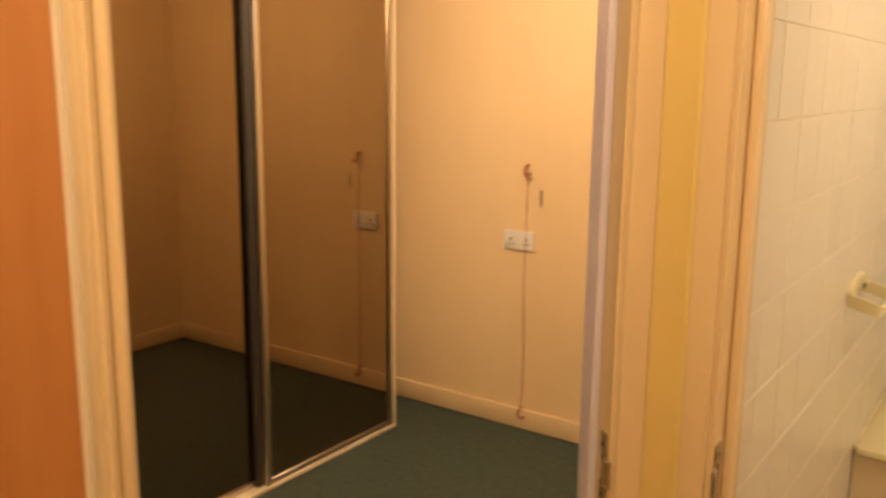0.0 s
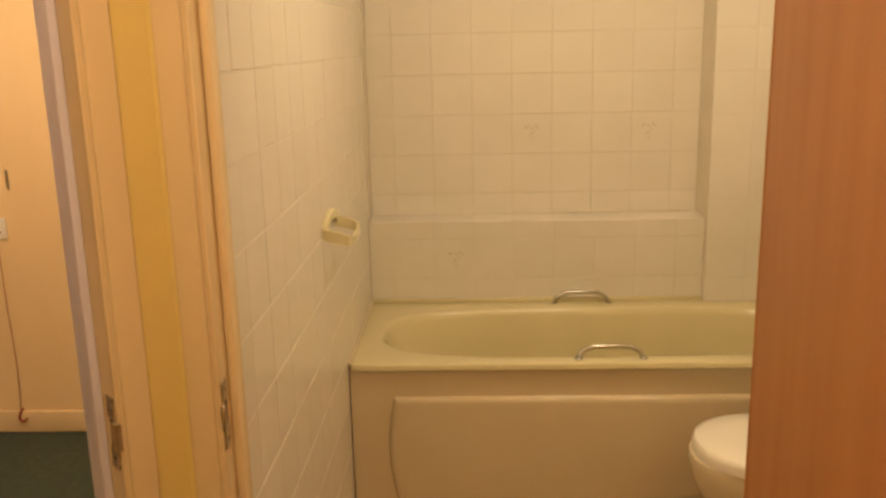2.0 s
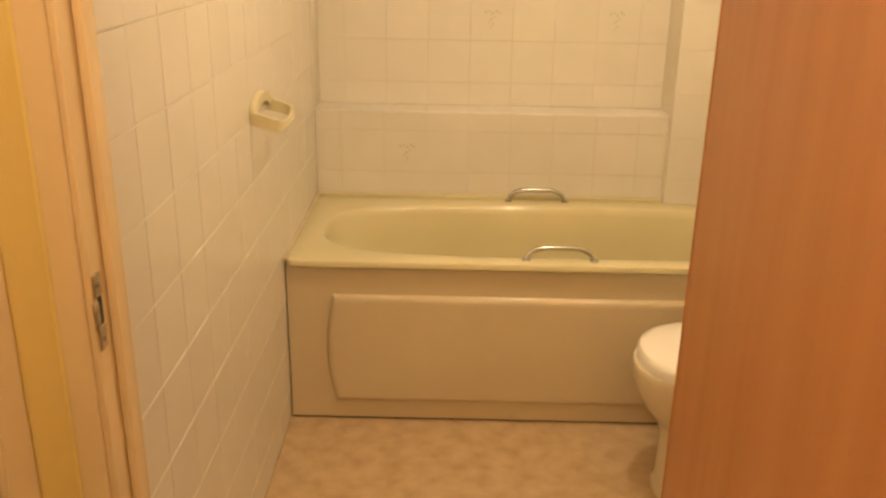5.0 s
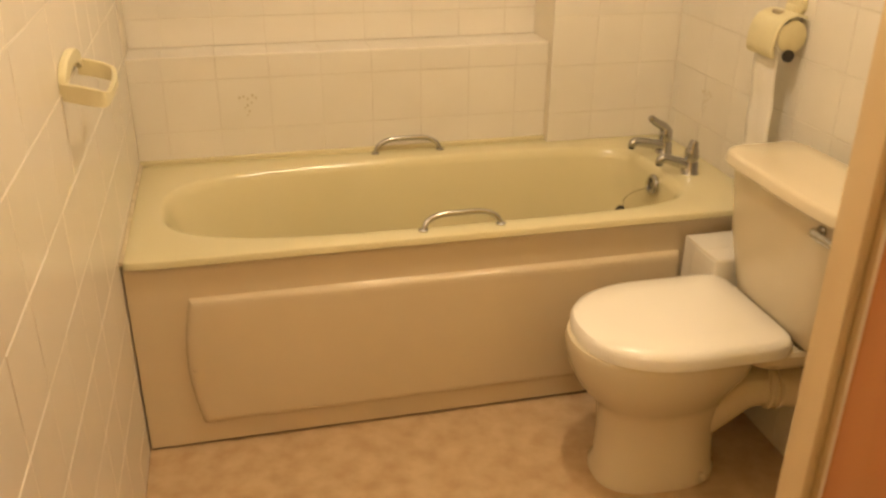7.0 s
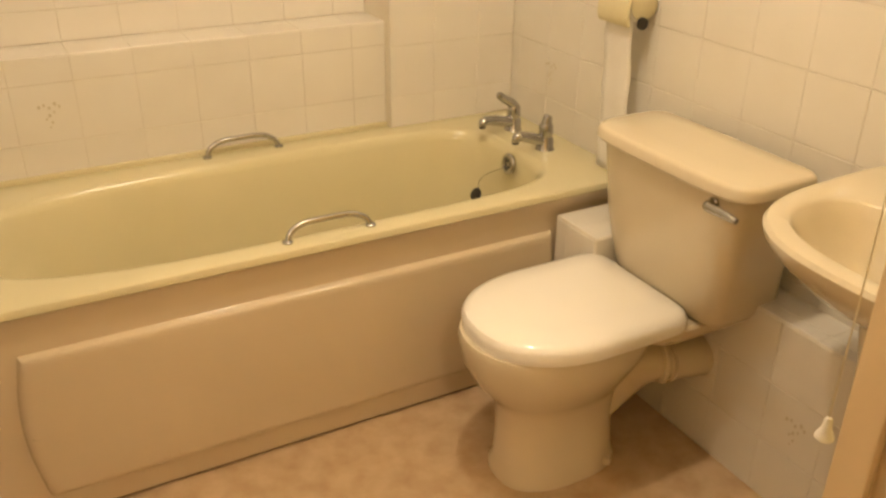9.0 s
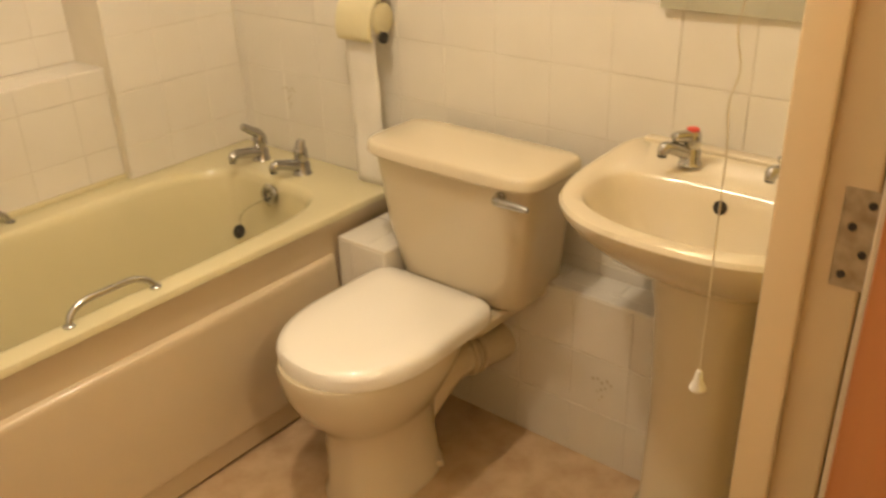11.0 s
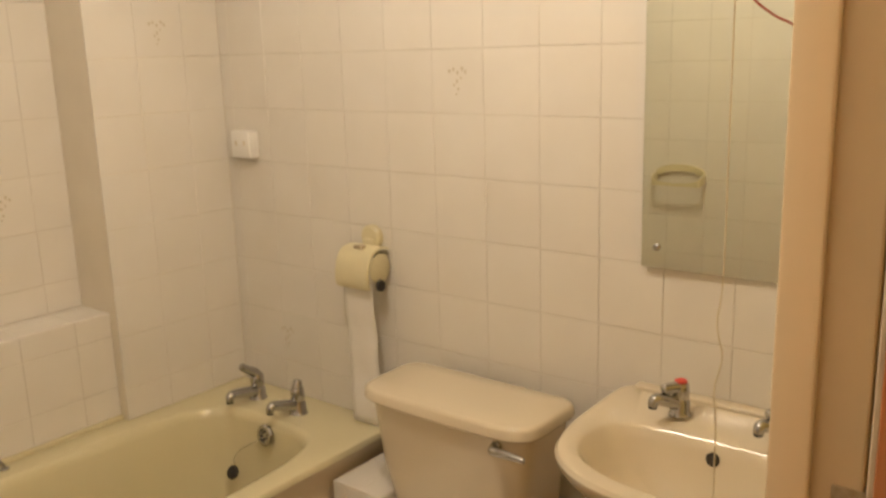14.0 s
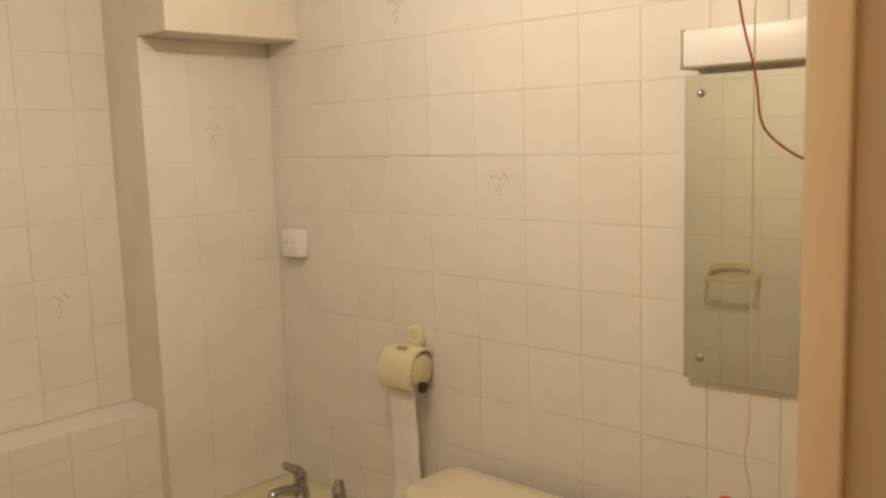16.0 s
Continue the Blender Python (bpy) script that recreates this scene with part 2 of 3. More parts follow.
bath_frame = frame_set("door_frame_bathroom", "cream gloss painted bathroom door frame", RX - LX, FRONT - HALL, DOOR_H, pose(LX, HALL, 0))


def strike_plate(m):
    ob = thing("strike_plate", "worn metal strike plate in door frame", "strike plate", "strike plates")
    bm = bmesh.new()
    add_box(bm, 0, 0.0025, -0.011, 0.011, -0.055, -0.022, 0.0008, 1, m)
    add_box(bm, 0, 0.0025, -0.011, 0.011, 0.022, 0.055, 0.0008, 1, m)
    add_box(bm, 0, 0.0025, -0.011, -0.006, -0.022, 0.022, 0.0008, 1, m)
    add_box(bm, 0, 0.006, -0.022, -0.010, -0.02, 0.02, 0.002, 1, m)
    part("plate", bm, M_BRASS, ob)
    part("latch_hole", box(0, 0.0012, -0.006, 0.010, -0.02, 0.02, 0, 1, m), M_DARK, ob, "dark latch hole")
    for z in (-0.04, 0.04):
        part("screw", lathe([(0.0035, 0), (0.0035, 0.001), (0.002, 0.0016)], m @ pose(0.0025, 0, z, 0, 90), 10), M_CHROME, ob)
    return ob


strike_plate(pose(LX + 0.0065, HALL + 0.016, 0.98))

hinge_seat = thing("door_hinge", "steel butt hinge leaf with four dark screws", "hinge", "door hinges")
hm = pose(RX - 0.0065, HALL + 0.015, 1.085, 0, 0, 180)
part("leaf", box(0, 0.002, -0.012, 0.021, -0.05, 0.05, 0.0006, 1, hm), M_BRASS, hinge_seat)
part("knuckle", tube([hm @ Vector((0.001, 0.024, -0.05)), hm @ Vector((0.001, 0.024, 0.05))], 0.0055), M_BRASS, hinge_seat)
for k, (yy, zz) in enumerate(((0.013, 0.037), (-0.001, 0.013), (0.012, -0.013), (-0.003, -0.037))):
    part("screw", lathe([(0.0042, 0), (0.004, 0.0010), (0.0025, 0.0006)], hm @ pose(0.002, yy, zz, 0, 90), 12), M_DARK, hinge_seat)
copy_thing(hinge_seat, Matrix.Translation((0, 0, -0.86)))
copy_thing(hinge_seat, Matrix.Translation((0, 0, 0.75)))


def flush_door(name, w, m, label):
    """A flush veneered door in its own space: hinge line at 0, leaf along x, thickness along y."""
    ob = thing(name, label, "door")
    leaf = part("leaf", box(0.003, w, -0.042, 0.0, 0.008, DOOR_H - 0.01, 0.0015, 1, m), M_VENEER, ob)
    part("lipping", box(-0.003, 0.003, -0.041, -0.001, 0.008, DOOR_H - 0.01, 0.001, 1, m), M_GLOSS_W, ob, "pale wooden edge lipping")
    for side, y in ((-1, -0.042), (1, 0.0)):
        h = m @ pose(w - 0.06, y, 1.0)
        part("handle_plate", box(-0.02, 0.02, min(0, side * 0.006), max(0, side * 0.006), -0.075, 0.075, 0.002, 1, h), M_CHROME, ob)
        lever = smooth_path([(0, 0, 0.02), (0, side * 0.045, 0.02), (-0.02, side * 0.052, 0.02), (-0.11, side * 0.05, 0.02)], 5)
        part("handle", tube([h @ p for p in lever], 0.008), M_CHROME, ob, "chrome lever handle")
    return ob


DOOR_TURN = -92.4
flush_door("bathroom_door", 0.80, pose(RX - 0.012, HALL - 0.018, 0, 0, 0, DOOR_TURN), "orange-brown veneered flush door standing open into the hall")

# ---- structure: hall and bedroom ----
S0 = Vector((-0.036, HALL, 0))
SPLAY = Matrix.Translation(S0) @ pose(0, 0, 0, 0, 0, -135)
# along +x of this space the splayed wall runs away from the bathroom; -y looks into the bedroom
W0, W1 = 0.095, 0.79
structure("floor_hall", box(-2.6, 1.25, -3.75, -1.30, -0.10, -0.002), M_CARPET, "dark green hall carpet", "floor")
structure("floor_bedroom", box(-2.75, -0.10, -1.30, 0.80, -0.10, -0.003), M_CARPET, "dark green bedroom carpet", "floor")
structure("ceiling_hall", box(-2.8, 1.35, -3.85, HALL, CEIL, CEIL + 0.12), M_CEIL, "off-white hall ceiling", "ceiling")
structure("ceiling_bedroom", box(-2.8, -0.10, HALL, 0.9, CEIL, CEIL + 0.12), M_CEIL, "off-white bedroom ceiling", "ceiling")
splay = bmesh.new()
add_box(splay, 0.0, W0 - 0.012, -0.10, 0, 0, CEIL, 0, 1, SPLAY)
add_box(splay, W1 + 0.012, 1.66, -0.10, 0, 0, CEIL, 0, 1, SPLAY)
add_box(splay, W0 - 0.012, W1 + 0.012, -0.10, 0, DOOR_H + 0.012, CEIL, 0, 1, SPLAY)
structure("wall_splayed", splay, M_YELLOW, "yellow painted splayed wall with bedroom doorway", "wall")
flip = SPLAY @ pose(W1, 0, 0, 0, 0, 180)
# the stop on the far side carries the painted daylight tint
bed_frame = frame_set("door_frame_bedroom", "cream gloss painted bedroom door frame", W1 - W0, 0.10, DOOR_H, flip, stop_mat=M_DAYLIT)
strike_plate(flip @ pose(W1 - W0 - 0.0065, 0.018, 0.985, 0, 0, 180) @ Matrix.Diagonal((1, -1, 1, 1)))
flush_door("bedroom_door", 0.70, SPLAY @ pose(W1 + 0.012, 0.068, 0, 0, 0, 3), "orange-brown veneered door folded back against hall wall")
structure("wall_hall_right", box(1.20, 1.30, -3.75, HALL, 0, CEIL), M_YELLOW, "yellow painted hall side wall", "wall")
structure("wall_hall_end", box(-1.3, 1.30, -3.85, -3.75, 0, CEIL), M_YELLOW, "yellow painted hall end wall", "wall")
structure("wall_hall_left", box(-1.30, -1.18, -3.75, -2.52, 0, CEIL), M_YELLOW, "yellow painted hall side wall", "wall")
structure("wall_bedroom_right", box(-0.14, -0.101, HALL + 0.06, 0.72, 0, CEIL), M_CREAM, "cream papered bedroom wall", "wall")
structure("wall_bedroom_back", box(-2.75, -0.101, 0.72, 0.82, 0, CEIL), M_CREAM, "cream papered bedroom end wall", "wall")
structure("wall_bedroom_left", box(-2.80, -2.70, -2.6, 0.82, 0, CEIL), M_CREAM, "cream papered bedroom side wall", "wall")
structure("wall_bedroom_front", box(-2.75, -1.25, -2.62, -2.52, 0, CEIL), M_CREAM, "cream papered bedroom wall", "wall")


def skirting(x0, x1, y0, y1):
    ob = finish("baseboard", box(x0, x1, y0, y1, 0, 0.092, 0.005, 2), M_GLOSS)
    return tagged(ob, "peach gloss painted skirting board", "skirting board", kind="structure")


skirting(-2.70, -0.14, 0.704, 0.72)
skirting(-0.156, -0.14, -1.2, 0.704)

# ---- bathroom: bath ----
BX0, BX1, BY0, BY1, RIM = 0.002, 1.698, 0.004, 0.69, 0.545
bath = thing("bathtub", "pale yellow-green enamel bath with chrome grips", "bathtub")
cx, cy, hx, hy = (BX0 + BX1) / 2, (BY0 + BY1) / 2, (BX1 - BX0) / 2, (BY1 - BY0) / 2
icx, icy = 0.80, 0.333
rings = [oval(cx, cy, hx - 0.006, hy - 0.006, RIM - 0.023, 40, 120), oval(cx, cy, hx, hy, RIM - 0.019, 40, 120),
         oval(cx, cy, hx, hy, RIM - 0.008, 40, 120), oval(cx, cy, hx - 0.003, hy - 0.003, RIM - 0.002, 40, 120),
         oval(cx, cy, hx - 0.01, hy - 0.01, RIM, 40, 120)]
for grow, z in ((0.012, 0.0), (0.004, -0.002), (-0.004, -0.010), (-0.012, -0.03)):
    rings.append(oval(icx, icy, 0.715 + grow, 0.262 + grow, RIM + z, 3.1, 120, 0.715 + grow, 5.0))
for f, g, z in ((0.95, 0.95, -0.12), (0.89, 0.88, -0.26), (0.84, 0.82, -0.35), (0.78, 0.74, -0.385), (0.5, 0.5, -0.395)):
    rings.append(oval(icx + 0.02 * (1 - f) / 0.2, icy, 0.703 * f, 0.25 * g, RIM + z, 3.0, 120, 0.703 * min(1, f * 1.06), 4.6))
part("tub", loft(rings, cap0=False), M_BATH, bath)
# back upstand where the rim meets the tiles
part("upstand", box(BX0, STRIP, BY1 - 0.012, BY1 + 0.001, RIM - 0.002, RIM + 0.014, 0.004, 2), M_BATH, bath)


def grip(y, x0, x1, lean, out):
    pts = smooth_path([(x0, y, RIM), (x0 + 0.012, y + lean * 0.6, RIM + out * 0.6), (x0 + 0.045, y + lean, RIM + out),
                       ((x0 + x1) / 2, y + lean, RIM + out * 1.06), (x1 - 0.045, y + lean, RIM + out),
                       (x1 - 0.012, y + lean * 0.6, RIM + out * 0.6), (x1, y, RIM)], 6)
    g = part("grip", tube(pts, 0.0075, 12), M_CHROME, bath, "chrome bath grip")
    for x in (x0, x1):
        part("grip_foot", lathe([(0.013, 0), (0.013, 0.003), (0.010, 0.006), (0.007, 0.007)], pose(x, y, RIM), 18), M_CHROME, g)


grip(0.045, 0.726, 0.93, 0.012, 0.034)
grip(0.652, 0.705, 0.912, 0.006, 0.040)
ov = pose(1.495, 0.330, 0.500, 0, -80, 0)
over = part("overflow", lathe([(0.031, -0.004), (0.032, 0.003), (0.028, 0.007), (0.02, 0.008), (0.018, 0.003)], ov), M_CHROME, bath, "chrome overflow rose")
for k in range(6):
    part("overflow_hole", lathe([(0.0035, 0), (0.0035, 0.001)], ov @ pose(0.011 * math.cos(k), 0.011 * math.sin(k), 0.0035), 8), M_DARK, over)
chain = smooth_path([(1.492, 0.345, 0.485), (1.477, 0.42, 0.44), (1.462, 0.44, 0.41), (1.457, 0.43, 0.385)], 6)
ch = part("plug_chain", tube(chain, 0.0014, 6), M_CHROME, bath, "thin plug chain")
part("plug", lathe([(0.014, 0), (0.017, 0.005), (0.015, 0.010), (0.006, 0.012), (0.004, 0.016)], pose(1.452, 0.43, 0.372, 0, -60, 0) @ Matrix.Scale(1.25, 4), 20), M_DARK, ch, "dark rubber plug")


def bath_tap(x, y, z, turn, scale=1.0, cap=None, label="chrome lever bath tap", kind="raised"):
    """A pillar tap: tapered body, straight spout towards -x, and a lever that is raised, upright or a short stub."""
    m = pose(x, y, z, 0, 0, turn) @ Matrix.Scale(scale, 4)
    ob = thing("tap", label, "tap", "taps")
    part("body", lathe([(0.026, 0), (0.026, 0.005), (0.022, 0.010), (0.021, 0.034), (0.0175, 0.040), (0.0175, 0.043), (0.0195, 0.047), (0.018, 0.072),
                        (0.015, 0.078), (0.006, 0.080)], m), M_CHROME, ob)
    reach = {"raised": 0.112, "upright": 0.088, "stub": 0.072}[kind]
    sp = [m @ p for p in smooth_path([(0.0, 0, 0.024), (-0.4 * reach, 0, 0.038), (-0.85 * reach, 0, 0.050), (-reach, 0, 0.048), (-reach - 0.003, 0, 0.036)], 5)]
    spout = part("spout", tube(sp, 0.012 * scale, 14, [scale * (0.0165 - 0.006 * i / 20) for i in range(21)]), M_CHROME, ob)
    tip = m @ pose(-reach - 0.003, 0, 0.034)
    part("nozzle", lathe([(0.0085, 0.006), (0.0095, 0.003), (0.0095, -0.002), (0.006, -0.0025)], tip, 16), M_DARK, spout, "dark nozzle opening")
    shapes = {"raised": [(0.004, 0, 0.066), (-0.010, 0, 0.084), (-0.034, 0, 0.098), (-0.062, 0, 0.118)],
              "upright": [(0.0, 0, 0.066), (0.001, 0, 0.078), (0.003, 0, 0.090), (0.006, 0, 0.098)],
              "stub": [(0.008, 0, 0.066), (-0.014, 0, 0.068), (-0.034, 0, 0.069), (-0.050, 0, 0.070)]}
    lv = [m @ p for p in smooth_path(shapes[kind], 5)]
    thick = [scale * (0.0155 - 0.005 * i / 15) * (1, 0.92, 0.6)[max(0, i - 13)] for i in range(16)]
    lever = part("lever", tube(lv, 0.008, 14, thick), M_CHROME, ob)
    if cap:
        part("cap", lathe([(0.014, 0.0), (0.014, 0.003), (0.010, 0.006)], m @ pose(0.0, 0, 0.079), 18), cap, lever, "red hot-water cap")
    return ob


bath_tap(1.600, 0.478, RIM - 0.006, 10, 1.08)
bath_tap(1.590, 0.290, RIM - 0.006, -4, 1.08, None, "chrome bath tap with upright lever", "upright")

panel = thing("bath_panel", "cream moulded plastic bath panel with raised centre", "bath panel")
part("sheet", box(0.003, 1.698, 0.022, 0.034, 0.006, RIM - 0.02, 0.002, 1), M_PANEL, panel)
prof = []
for i in range(17):      # left end bows outward
    t = i / 16
    prof.append((0.146 - 0.022 * math.sin(math.pi * t), 0.428 - 0.353 * t))
outline = prof + [(1.428 + 0.02 * math.sin(math.pi * i / 12), 0.075 + 0.353 * i / 12) for i in range(13)]


def inset(d, y):
    return [(x + (d if x < 0.85 else -d), y, z + (d if z < 0.25 else -d)) for x, z in outline]


part("raised_field", loft([inset(-0.004, 0.022), inset(0.0, 0.012), inset(0.004, 0.006), inset(0.010, 0.003), inset(0.02, 0.002)], cap0=False), M_PANEL, panel)
# dark strip painted in for the shadow line under the panel
part("toe_shade", box(0.003, 1.434, 0.028, 0.034, 0.0005, 0.007), M_DARK, panel, "dark strip for the shade along the floor")
# solid dark block stands in for the shade under the rim here
part("end_gap_shade", box(1.655, 1.6955, 0.004, 0.021, RIM - 0.06, RIM - 0.024), M_DARK, panel, "dark block for the shaded gap at panel end")
seal = finish("sealant_bead", tube([(0.004, 0.004, RIM + 0.002), (0.004, 0.3, RIM + 0.003), (0.004, 0.685, RIM + 0.003)], 0.006, 8), M_SEAL)
tagged(seal, "aged cream sealant between bath and tiles", "sealant", kind="structure")

# ---- bathroom: toilet ----
wc = thing("toilet", "beige china close-coupled toilet with white closed lid", "toilet")
TY = -0.31
pan = [oval(1.245, TY, 0.165, 0.108, 0.0, 2.6, 56, 0.15), oval(1.245, TY, 0.165, 0.108, 0.02, 2.6, 56, 0.15),
       oval(1.243, TY, 0.153, 0.099, 0.04, 2.6, 56, 0.145), oval(1.235, TY, 0.145, 0.095, 0.13, 2.4, 56, 0.15),
       oval(1.232, TY, 0.148, 0.100, 0.20, 2.3, 56, 0.16), oval(1.228, TY, 0.165, 0.118, 0.235, 2.2, 56, 0.18),
       oval(1.222, TY, 0.196, 0.146, 0.28, 2.2, 56, 0.20), oval(1.22, TY, 0.217, 0.164, 0.33, 2.2, 56, 0.215, 2.6),
       oval(1.22, TY, 0.226, 0.172, 0.385, 2.2, 56, 0.22, 2.8), oval(1.22, TY, 0.222, 0.168, 0.398, 2.2, 56, 0.215, 2.8)]
part("pan", loft(pan), M_CHINA, wc)
part("deck", loft([oval(1.54, TY, 0.15, 0.15, 0.35, 6), oval(1.54, TY, 0.16, 0.175, 0.375, 6), oval(1.54, TY, 0.16, 0.178, 0.398, 6),
                   oval(1.54, TY, 0.155, 0.172, 0.406, 6)]), M_CHINA, wc)
lid = [oval(1.238, TY, 0.220, 0.174, 0.394, 2.25, 72, 0.225, 9), oval(1.238, TY, 0.230, 0.182, 0.399, 2.25, 72, 0.23, 9),
       oval(1.238, TY, 0.232, 0.184, 0.424, 2.25, 72, 0.23, 9), oval(1.238, TY, 0.225, 0.177, 0.436, 2.25, 72, 0.226, 9),
       oval(1.238, TY, 0.207, 0.161, 0.443, 2.25, 72, 0.215, 9), oval(1.238, TY, 0.15, 0.11, 0.446, 2.25, 72, 0.16, 9)]
lid_ob = part("lid", loft(lid), M_SEAT, wc, "white glossy closed seat lid")
for y in (TY - 0.08, TY + 0.08):
    part("hinge_cap", lathe([(0.016, 0), (0.016, 0.012), (0.012, 0.018)], pose(1.475, y, 0.406), 18), M_SEAT, lid_ob)
CY0, CY1 = -0.600, -0.108
ccy, chy = (CY0 + CY1) / 2, (CY1 - CY0) / 2
tank = [oval(1.575, ccy, 0.095, chy - 0.075, 0.41, 5, 72, 0.1, 8), oval(1.572, ccy, 0.105, chy - 0.06, 0.43, 5, 72, 0.105, 8),
        oval(1.548, ccy, 0.10, chy - 0.035, 0.56, 5, 72, 0.10, 8), oval(1.538, ccy, 0.105, chy - 0.014, 0.745, 5, 72, 0.105, 8)]
part("cistern", loft(tank), M_CHINA, wc)
lidt = [oval(1.535, ccy, 0.104, chy - 0.014, 0.735, 5, 72, 0.104, 9), oval(1.535, ccy, 0.104, chy - 0.014, 0.742, 5, 72, 0.104, 9),
        oval(1.535, ccy, 0.116, chy, 0.7425, 5, 72, 0.112, 9), oval(1.535, ccy, 0.119, chy + 0.003, 0.747, 5, 72, 0.113, 9),
        oval(1.535, ccy, 0.117, chy + 0.001, 0.766, 5, 72, 0.111, 9), oval(1.535, ccy, 0.112, chy - 0.004, 0.7725, 5, 72, 0.108, 9),
        oval(1.535, ccy, 0.104, chy - 0.012, 0.775, 5, 72, 0.102, 9), oval(1.535, ccy, 0.05, chy - 0.1, 0.777, 5, 72, 0.06, 9)]
part("cistern_lid", loft(lidt), M_CHINA, wc)
fl = [(1.438, -0.515, 0.720), (1.420, -0.516, 0.720), (1.411, -0.530, 0.722), (1.409, -0.562, 0.723), (1.410, -0.602, 0.721)]
lev = part("flush_lever", tube(smooth_path(fl, 4), 0.008, 12, [0.010 + 0.0025 * math.sin(i / 16 * 3.0) - 0.004 * i / 16 for i in range(17)]), M_CHROME, wc, "chrome flush lever")
part("lever_rose", lathe([(0.013, 0), (0.013, 0.004), (0.009, 0.008)], pose(1.438, -0.515, 0.720, 0, -90), 20), M_CHROME, lev)
out = smooth_path([(1.32, -0.315, 0.12), (1.385, -0.335, 0.185), (1.43, -0.355, 0.235), (1.475, -0.375, 0.252), (1.50, -0.382, 0.252)], 6)
part("trap", tube(out, 0.05, 20, [0.058 - 0.010 * k / 24 for k in range(25)]), M_CHINA, wc)
joint = smooth_path([(1.475, -0.375, 0.252), (1.495, -0.380, 0.252), (1.53, -0.388, 0.25), (1.60, -0.40, 0.245)], 5)
part("pan_connector", tube(joint, 0.056, 24, [0.055, 0.060, 0.061, 0.060, 0.056] + [0.054] * 11), M_CHINA, wc, "beige plastic waste connector")
part("seal_ring", tube([joint[5] - Vector((0.004, 0, 0)), joint[5] + Vector((0.002, -0.0005, 0))], 0.0605, 24), M_SEAL, wc, "stained rubber seal ring")
for y in (TY - 0.1, TY + 0.1):
    part("floor_fixing", lathe([(0.011, 0), (0.011, 0.01), (0.007, 0.016)], pose(1.33, y, 0.018), 14), M_CHINA, wc)

# tiled pipe boxing: behind the toilet and beside the bath
BOXX, BOXZ = 1.59, 0.455
wall_pipes = structure("wall_pipe_boxing", box(BOXX + 0.0018, 1.7018, FRONT, -0.168, 0, BOXZ - 0.0018), M_GROUT, "tiled low pipe boxing behind toilet", "pipe boxing")
wall_stub = structure("wall_stub_boxing", box(1.4368, 1.7018, -0.1632, 0.001, 0, 0.4832), M_GROUT, "tiled low boxing between bath and toilet", "pipe boxing")

# ---- bathroom: basin ----
basin = thing("washbasin", "beige china pedestal washbasin with two taps", "washbasin")
GY = -0.956


def basin_ring(front_x, half, z, back=1.699, e=2.5):
    """Rounded front, sides that draw in a little towards square corners at the wall."""
    pts = []
    mid_x = 1.50
    for i in range(72):
        a = 2 * math.pi * (i + 0.5) / 72
        c, s = math.cos(a), math.sin(a)
        if c > 0:
            x = mid_x + (back - mid_x) * abs(c) ** (2 / 9)
            y = half * math.copysign(abs(s) ** (2 / 9), s)
            y *= 1 - 0.04 * (x - mid_x) / 0.2
        else:
            x = mid_x - (mid_x - front_x) * abs(c) ** (2 / e)
            y = half * math.copysign(abs(s) ** (2 / e), s)
        pts.append((x, GY + y, z + (0.020 * max(0, (x - 1.42) / 0.28) if z > 0.78 else 0)))
    return pts


def bowl_ring(front_x, back, half, z):
    return oval((front_x + back) / 2 + 0.02, GY, (back - front_x) / 2 + 0.02, half, z, 2.2, 72, (back - front_x) / 2 - 0.02, 3.2)


shell = [basin_ring(1.44, 0.10, 0.64, 1.66), basin_ring(1.40, 0.15, 0.655, 1.68), basin_ring(1.335, 0.215, 0.70), basin_ring(1.275, 0.262, 0.755),
         basin_ring(1.253, 0.276, 0.785), basin_ring(1.250, 0.278, 0.797), basin_ring(1.256, 0.273, 0.805), basin_ring(1.268, 0.262, 0.808)]
for f, b, h, z in ((1.288, 1.556, 0.232, 0.806), (1.295, 1.548, 0.224, 0.799), (1.31, 1.54, 0.212, 0.775), (1.34, 1.525, 0.178, 0.725), (1.38, 1.50, 0.12, 0.685), (1.42, 1.46, 0.03, 0.678)):
    shell.append(bowl_ring(f, b, h, z))
part("bowl", loft(shell), M_CHINA, basin)
part("back_ledge", box(1.665, 1.699, GY - 0.235, GY + 0.235, 0.820, 0.832, 0.004, 3), M_CHINA, basin)
ped = [oval(1.535, GY, 0.105, 0.115, 0.0, 2.6), oval(1.535, GY, 0.105, 0.115, 0.02, 2.6), oval(1.54, GY, 0.092, 0.10, 0.06, 2.6),
       oval(1.54, GY, 0.088, 0.094, 0.30, 2.6), oval(1.535, GY, 0.095, 0.10, 0.55, 2.6), oval(1.53, GY, 0.11, 0.115, 0.66, 2.6)]
part("pedestal", loft(ped), M_CHINA, basin)
om = pose(1.538, GY + 0.004, 0.772, 0, -78)
part("overflow_hole", lathe([(0.013, -0.002), (0.014, 0.001), (0.010, 0.0015)], om, 20), M_DARK, basin, "dark overflow hole")
bc = part("plug_chain", tube(smooth_path([(1.565, GY - 0.12, 0.81), (1.545, GY - 0.125, 0.79), (1.53, GY - 0.13, 0.755)], 5), 0.002, 6), M_CHROME, basin)
part("plug", lathe([(0.010, 0), (0.011, 0.004), (0.004, 0.007)], pose(1.527, GY - 0.13, 0.742, 0, -60), 16), M_DARK, bc)
bath_tap(1.605, -0.855, 0.816, -28, 0.92, M_RED, "small chrome basin tap with red cap", "stub")
bath_tap(1.60, -1.062, 0.816, -22, 0.92, None, "small chrome basin tap", "stub")

